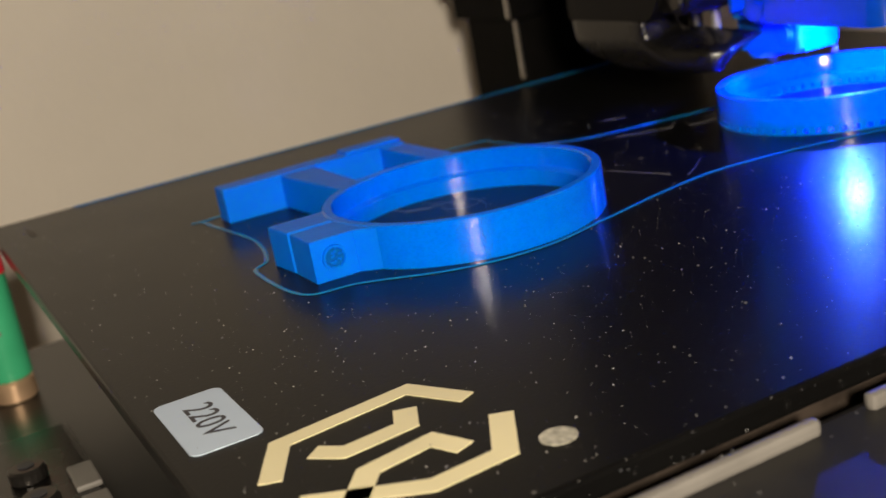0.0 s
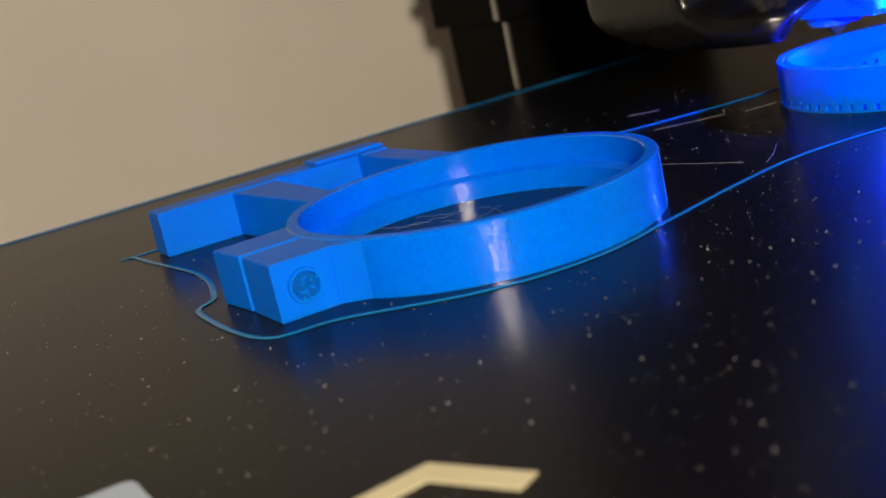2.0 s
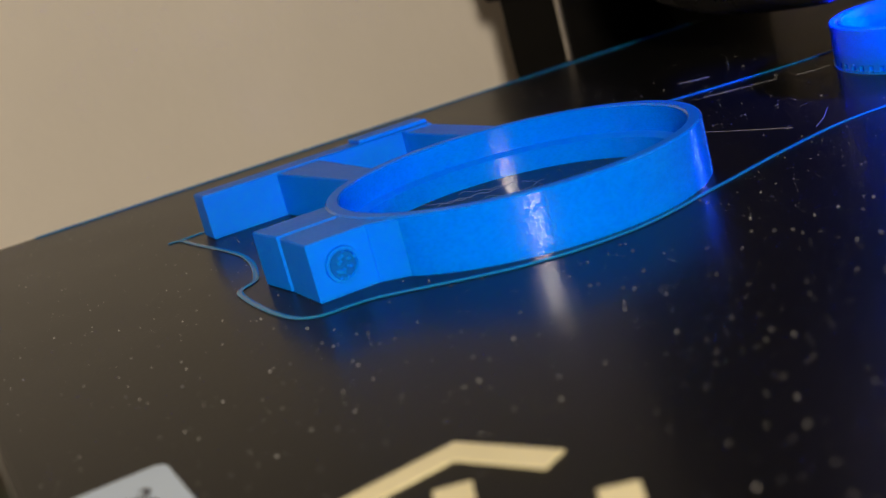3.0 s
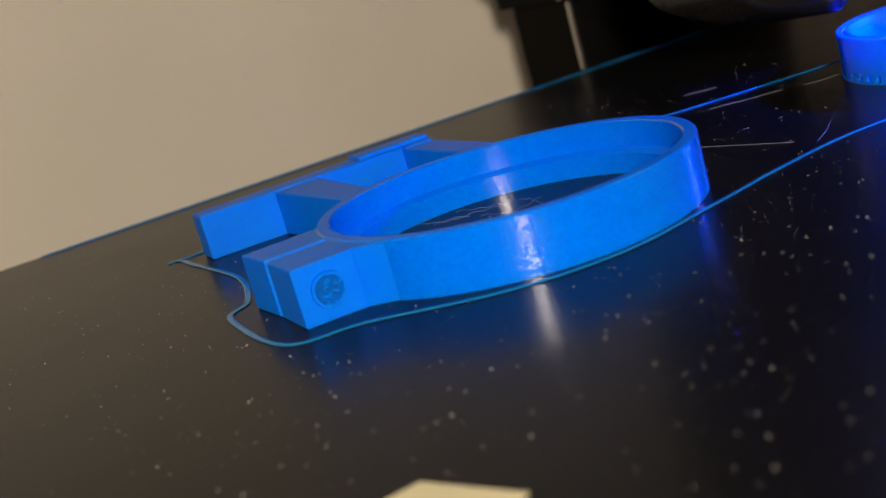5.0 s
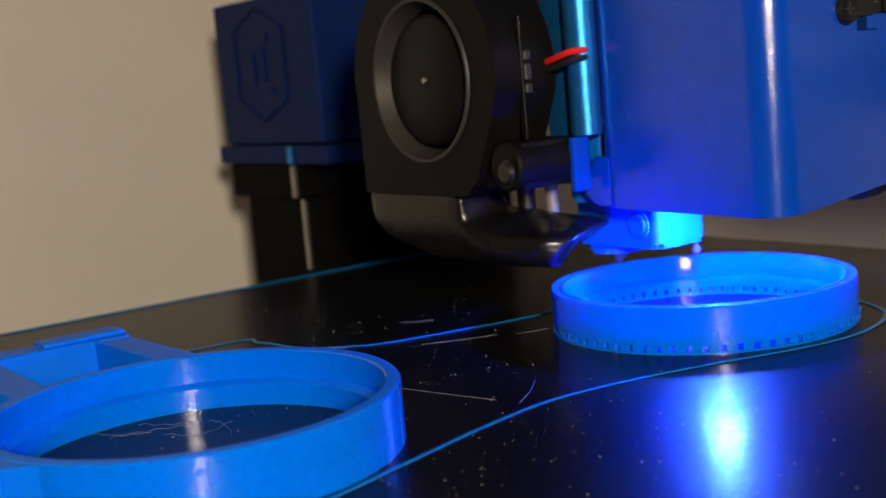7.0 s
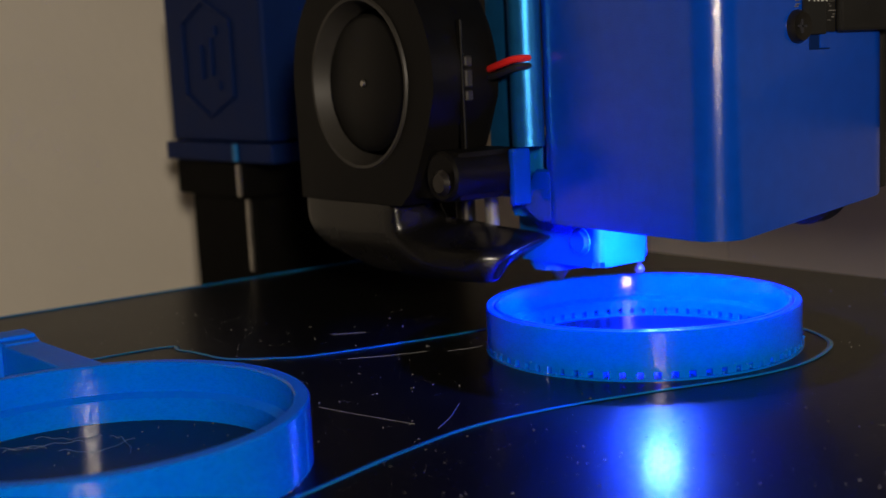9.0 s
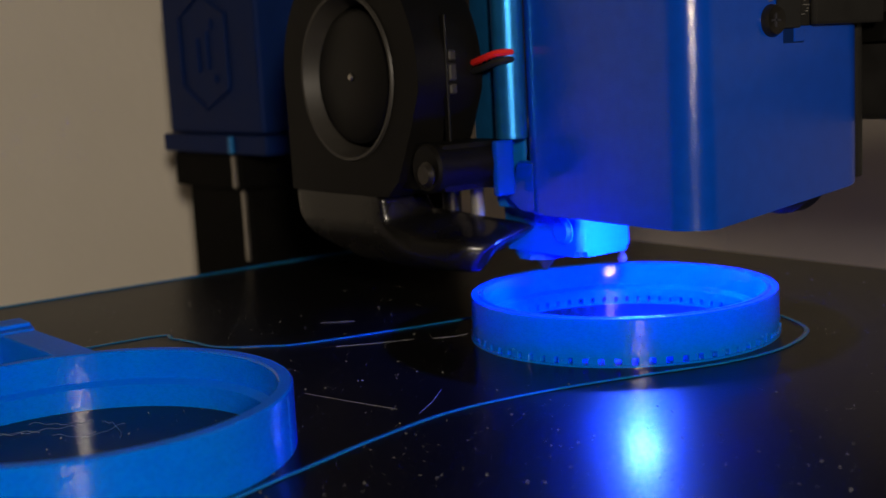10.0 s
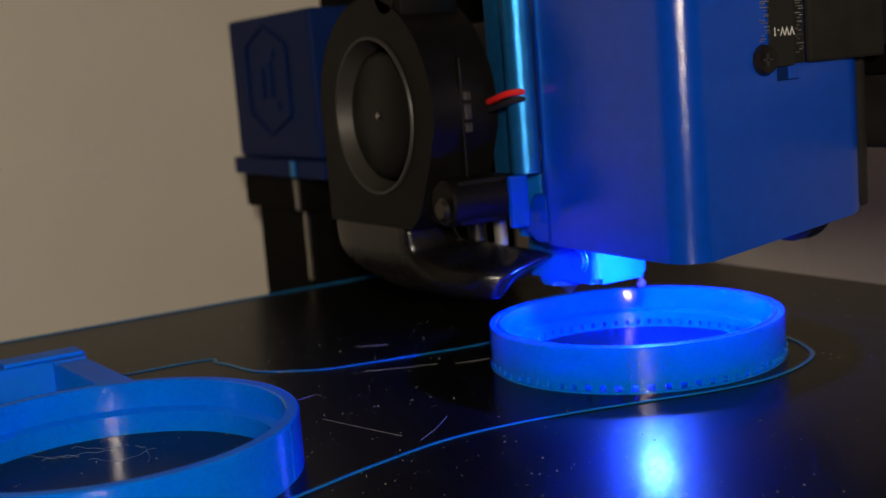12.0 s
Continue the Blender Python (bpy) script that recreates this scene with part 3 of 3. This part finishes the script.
part("seam", box(FX + 0.0262, FX + 0.0279, FY0 + 0.0072, FY0 + 0.0078, FZ - 0.02, FZ + 0.012, 0.0002, 1), M_BLACK, fan)
for dz, w in ((0.0035, 0.0011), (0.0, 0.0018), (-0.0035, 0.0011)):
    part("clip_tab", box(FX + 0.0268, FX + 0.0284, FY0 + 0.0078, FY0 + 0.0096, FZ + dz - w, FZ + dz + w, 0.0003, 1), M_BEVEL, fan)
m_lug = pose(FX + 0.0285, FY1 - 0.017, FZ - 0.0195, -90, 0, 0)
lug = part("mounting_lug", join(rod(0.0052, 0.0, 0.0165, m_lug, 28, 0.0006), box(FX + 0.016, FX + 0.0320, FY1 - 0.0150, FY1 + 0.001, FZ - 0.0246, FZ - 0.0145, 0.001)), M_FAN, fan, smooth=True)
m_scr = pose(FX + 0.0305, FY1 - 0.0178, FZ - 0.0205, 90, 0, 0)
sc = part("screw", rod(0.0027, -0.0004, 0.0014, m_scr, 24, 0.0008), M_SCREW, lug, "dark cross-head screw", smooth=True)
m_up = pose(FX + 0.010, FY1 - 0.017, FZ + 0.0275, -90, 0, 0)
part("mounting_lug", join(rod(0.0050, 0.0, 0.0165, m_up, 28, 0.0006), box(FX + 0.006, FX + 0.016, FY1 - 0.0165, FY1 - 0.001, FZ + 0.022, FZ + 0.0285, 0.001)), M_FAN, fan, smooth=True)

# air duct: square mouth under the fan, bent towards the nozzle
bm = bmesh.new()
rows = []


def rect_ring(points):
    return [bm.verts.new(p) for p in points]


rows.append(rect_ring([(-0.0795, 0.1800, 0.0302), (-0.0415, 0.1800, 0.0302), (-0.0405, 0.1815, 0.0302), (-0.0405, 0.1955, 0.0302), (-0.0795, 0.1960, 0.0302), (-0.0795, 0.1880, 0.0302)]))
rows.append(rect_ring([(-0.0790, 0.1800, 0.0240), (-0.0415, 0.1800, 0.0240), (-0.0400, 0.1818, 0.0245), (-0.0380, 0.1960, 0.0262), (-0.0785, 0.1960, 0.0240), (-0.0790, 0.1880, 0.0240)]))
rows.append(rect_ring([(-0.0740, 0.1805, 0.0195), (-0.0390, 0.1802, 0.0210), (-0.0365, 0.1830, 0.0232), (-0.0330, 0.1985, 0.0262), (-0.0700, 0.1985, 0.0195), (-0.0740, 0.1880, 0.0190)]))
rows.append(rect_ring([(-0.0560, 0.1830, 0.0145), (-0.0330, 0.1815, 0.0168), (-0.0300, 0.1840, 0.0212), (-0.0290, 0.2030, 0.0250), (-0.0560, 0.2030, 0.0150), (-0.0580, 0.1930, 0.0140)]))
rows.append(rect_ring([(-0.0400, 0.1880, 0.0130), (-0.0230, 0.1855, 0.0145), (-0.0205, 0.1870, 0.0212), (-0.0230, 0.2080, 0.0235), (-0.0440, 0.2100, 0.0140), (-0.0440, 0.1990, 0.0130)]))
rows.append(rect_ring([(-0.0330, 0.1940, 0.0125), (-0.0185, 0.1915, 0.0135), (-0.0165, 0.1925, 0.0200), (-0.0200, 0.2100, 0.0220), (-0.0385, 0.2130, 0.0138), (-0.0385, 0.2040, 0.0125)]))
for a, b in zip(rows, rows[1:]):
    for i in range(6):
        bm.faces.new((a[i], a[(i + 1) % 6], b[(i + 1) % 6], b[i]))
bm.faces.new(rows[0])
bm.faces.new(rows[-1][::-1])
duct = part("air_duct", bm, M_BLACK, head, "glossy black air duct aimed at the nozzle", smooth=True)
crease = duct.data.attributes.new("crease_edge", "FLOAT", "EDGE")
for k, e in enumerate(duct.data.edges):
    a, b = (duct.data.vertices[v].co for v in e.vertices)
    crease.data[k].value = 0.9 if min(a.z, b.z) > 0.0295 else 0.35
sub = duct.modifiers.new("round", "SUBSURF")
sub.levels = sub.render_levels = 3

# pale pin and dark spring behind the duct, and the small pale tip below the cover
part("guide_pin", rod(0.0016, 0.0200, 0.0390, pose(-0.0348, 0.2028, 0), 24, 0.0004), M_PIN, head, "pale metal pin", smooth=True)
part("dark_pin", rod(0.0022, 0.0200, 0.0390, pose(-0.0400, 0.1995, 0), 24, 0.0004), M_SCREW, head, smooth=True)
tip = part("probe_tip", lathe([(0.0, 0.0112), (0.0008, 0.0114), (0.0012, 0.0122), (0.0009, 0.0130), (0.0006, 0.0134), (0.0, 0.0134)], pose(-0.0150, 0.2285, 0), 24, False), M_PIN, head, "small pale round tip", smooth=True)
part("probe_stem", rod(0.0005, 0.0133, 0.0270, pose(-0.0150, 0.2285, 0), 12), M_STEEL, tip, smooth=True)

# bracket between fan and cover, wires, screws, notch
part("bracket", box(-0.0290, -0.0200, 0.1985, 0.1998, 0.0310, 0.120, 0.0005), M_BRACKET, head, "blue metal bracket", smooth=True)
part("bracket_lip", box(-0.0176, -0.0158, 0.1935, 0.1984, 0.0300, 0.0418, 0.0007), M_SHROUD, head)
part("bracket_bow", rod(0.0034, 0.0420, 0.120, pose(-0.0168, 0.1988, 0), 28), M_BRACKET, head, "rounded blue metal edge", smooth=True)
part("red_wire", tube(smooth_path([(-0.0265, 0.1962, 0.0578), (-0.0230, 0.1942, 0.0582), (-0.0190, 0.1938, 0.0590), (-0.0158, 0.1945, 0.0598), (-0.0142, 0.1968, 0.0600), (-0.0150, 0.1990, 0.0600)]), 0.00075), M_RED, head, "red wire", smooth=True)
part("black_wire", tube(smooth_path([(-0.0265, 0.1962, 0.0562), (-0.0230, 0.1942, 0.0564), (-0.0190, 0.1938, 0.0571), (-0.0158, 0.1945, 0.0580), (-0.0142, 0.1968, 0.0584), (-0.0150, 0.1990, 0.0584)]), 0.00075), M_WIREBLK, head, "black wire", smooth=True)
m_s2 = pose(0.0325, 0.2225, 0.0630, 0, 90, 0)
s2 = part("side_screw", lathe([(0.0, 0.0008), (0.0010, 0.0010), (0.0026, 0.0014), (0.0031, 0.0004), (0.0031, -0.001), (0.0, -0.001)], m_s2, 28, False), M_SCREW, head, "dark screw", smooth=True)
# dark bars laid on the head stand for the shaded cross slot
part("cross_shade", join(box(-0.0013, 0.0013, -0.0002, 0.0002, 0.0008, 0.0013, 0, 1, m_s2), box(-0.0002, 0.0002, -0.0013, 0.0013, 0.0008, 0.0013, 0, 1, m_s2)), M_INK_HOLLOW, s2)
# raised boxes colour the notch: dark blue for shade, cover blue where lit
notch = part("notch_shade", box(0.0319, 0.0327, 0.2260, 0.2322, 0.0586, 0.0644, 0.0002), M_ZBLUE, head)
part("notch_lit_half", box(0.0320, 0.0329, 0.2289, 0.2321, 0.0588, 0.0643, 0.0002), M_SHROUD, notch)
part("strap", box(0.0327, 0.0333, 0.2237, 0.2303, 0.0614, 0.120, 0.0002), M_WIREBLK, head, "black strap with white lettering")
text_mesh("strap_lettering", "VW-1", 0.0025, Matrix.Translation((0.0334, 0.2274, 0.0684)) @ Euler((radians(90), 0, radians(90))).to_matrix().to_4x4() @ pose(0, 0, 0, 0, 0, 180), M_WHITE, head)
part("clear_edge", box(0.0326, 0.0331, 0.2304, 0.2334, 0.0618, 0.120, 0.0001), M_BEAM, head)
rw = random.Random(31)
for y0, y1 in ((0.2216, 0.2236), (0.2305, 0.2332)):
    marks = []
    for k in range(34):
        a, b = sorted((rw.uniform(y0, y1), rw.uniform(y0, y1)))
        z = 0.0640 + 0.0006 * k + rw.uniform(-0.0002, 0.0002)
        marks.append(box(0.0324, 0.03325, a, b + 0.0003, z, z + rw.uniform(0.00008, 0.0002)))
    part("strap_mark", join(*marks), M_DUST, head, "worn pale print beside the strap")
part("ribbon_cable", box(0.0329, 0.0345, 0.2335, 0.2560, 0.0618, 0.0850, 0.0006), M_BEAM, head, "dark flat cable")
part("guide_wheel", lathe([(0.0, -0.0045), (0.0085, -0.0045), (0.0105, -0.0020), (0.0105, 0.0020), (0.0085, 0.0045), (0.0, 0.0045)], pose(0.016, 0.2470, 0.0330, 90, 0, 0), 40, False), M_WIREBLK, head, smooth=True)
part("back_plate", box(-0.030, 0.030, 0.2525, 0.2555, 0.030, 0.115, 0.001), M_BEAM, head)

# ---- gantry ----
gan = thing("gantry_beam", (0, 0.272, 0.05), "dark aluminium cross beam behind the printer head", "beam", along=HEAD)
part("beam", box(-0.178, 0.19, 0.262, 0.282, 0.0415, 0.0800, 0.0012), M_BEAM, gan)
part("beam_lip", box(-0.175, 0.19, 0.2595, 0.2618, 0.0580, 0.0640, 0.0004), M_BLACK, gan)
zc = thing("z_carriage", (-0.21, 0.235, 0.034), "dark blue plastic carriage with raised emblem on the upright", "printer part", along=FRAME)
zb = part("carriage_body", box(-0.2480, -0.1760, 0.2240, 0.2600, 0.0385, 0.0905, 0.0012), M_ZBLUE, zc)
part("carriage_foot", box(-0.2520, -0.1720, 0.2225, 0.2600, 0.0315, 0.0380, 0.0008), M_ZBLUE, zc)
part("foot_rib", box(-0.1975, -0.1945, 0.2215, 0.2226, 0.0318, 0.0378, 0.0004), M_BRACKET, zc, "bright blue rib")
EMB = [(-0.2340, 0.0550, 0.0800), (-0.2200, 0.0600, 0.0720), (-0.2125, 0.0610, 0.0740), (-0.1980, 0.0540, 0.0790), (-0.2075, 0.0560, 0.0590), (-0.2090, 0.0745, 0.0780)]
for x, z0, z1 in EMB:
    part("emblem_bar", box(x, x + 0.0018, 0.2231, 0.2241, z0, z1, 0.0003, 1), M_ZBLUE, zb)
for ax, az, bx, bz in ((-0.2331, 0.0800, -0.2155, 0.0870), (-0.2155, 0.0870, -0.1971, 0.0790), (-0.2331, 0.0550, -0.2155, 0.0470), (-0.2155, 0.0470, -0.1971, 0.0540)):
    part("emblem_bar", tube([Vector((ax, 0.2238, az)), Vector((bx, 0.2238, bz))], 0.0008, 0.0008, sides=6), M_ZBLUE, zb)
part("carriage_arm", box(-0.1960, -0.1740, 0.2600, 0.3040, 0.0400, 0.0960, 0.0012), M_MOTOR, zc)
mt = thing("z_motor", (-0.21, 0.24, -0.13), "black stepper motor and upright below the carriage", "motor", along=(FRAME[0], FRAME[1], 0.0))
part("motor_body", box(-0.2380, -0.1925, 0.2250, 0.2600, -0.13, 0.0190, 0.0015), M_MOTOR, mt)
part("motor_flange", box(-0.2470, -0.1955, 0.2240, 0.2600, 0.0188, 0.0312, 0.001), M_MOTOR, mt)
# highlights on the black edges, put in as bright steel strips
part("edge_highlight", box(-0.1950, -0.1927, 0.2238, 0.2252, -0.0060, 0.0190, 0.0004, 1), M_STEEL, mt, "steel strip standing in for light on the motor's edge")
part("edge_highlight", box(-0.1985, -0.1962, 0.2228, 0.2242, 0.0195, 0.0310, 0.0004, 1), M_STEEL, mt)
up = thing("upright", (-0.2, 0.25, -0.13), "black upright post beside the bed", "post", along=(FRAME[0], FRAME[1], 0.0))
part("post", box(-0.240, -0.178, 0.2605, 0.3050, -0.13, 0.42, 0.001), M_MOTOR, up)
# ---- small green cylinder by the bed ----
gb = thing("green_cylinder", (-0.120, -0.0050, -0.047), "small green cylinder with a red top and brass ring", "container")
GP = pose(-0.120, -0.0050, 0)
gbody = part("sleeve", rod(0.0068, -0.0400, -0.0075, GP, 48, 0.0006), M_GREEN, gb, smooth=True)
part("top", lathe([(0.0, -0.0035), (0.0026, -0.0032), (0.0031, -0.0005), (0.0062, 0.0000), (0.0071, -0.0012), (0.0071, -0.0074), (0.0, -0.0074)], GP, 48, False), M_REDCAP, gb, "red top", smooth=True)
part("ring", rod(0.0066, -0.0470, -0.0401, GP, 48, 0.0006), M_GOLD, gb, "pale brass ring", smooth=True)
for dz in (-0.019, -0.0245):
    part("mark", tube(smooth_path([(-0.120 + 0.0069 * math.cos(radians(a)), -0.0050 + 0.0069 * math.sin(radians(a)), dz) for a in (-20, -8, 4)]), 0.0006), M_PALE, gbody)
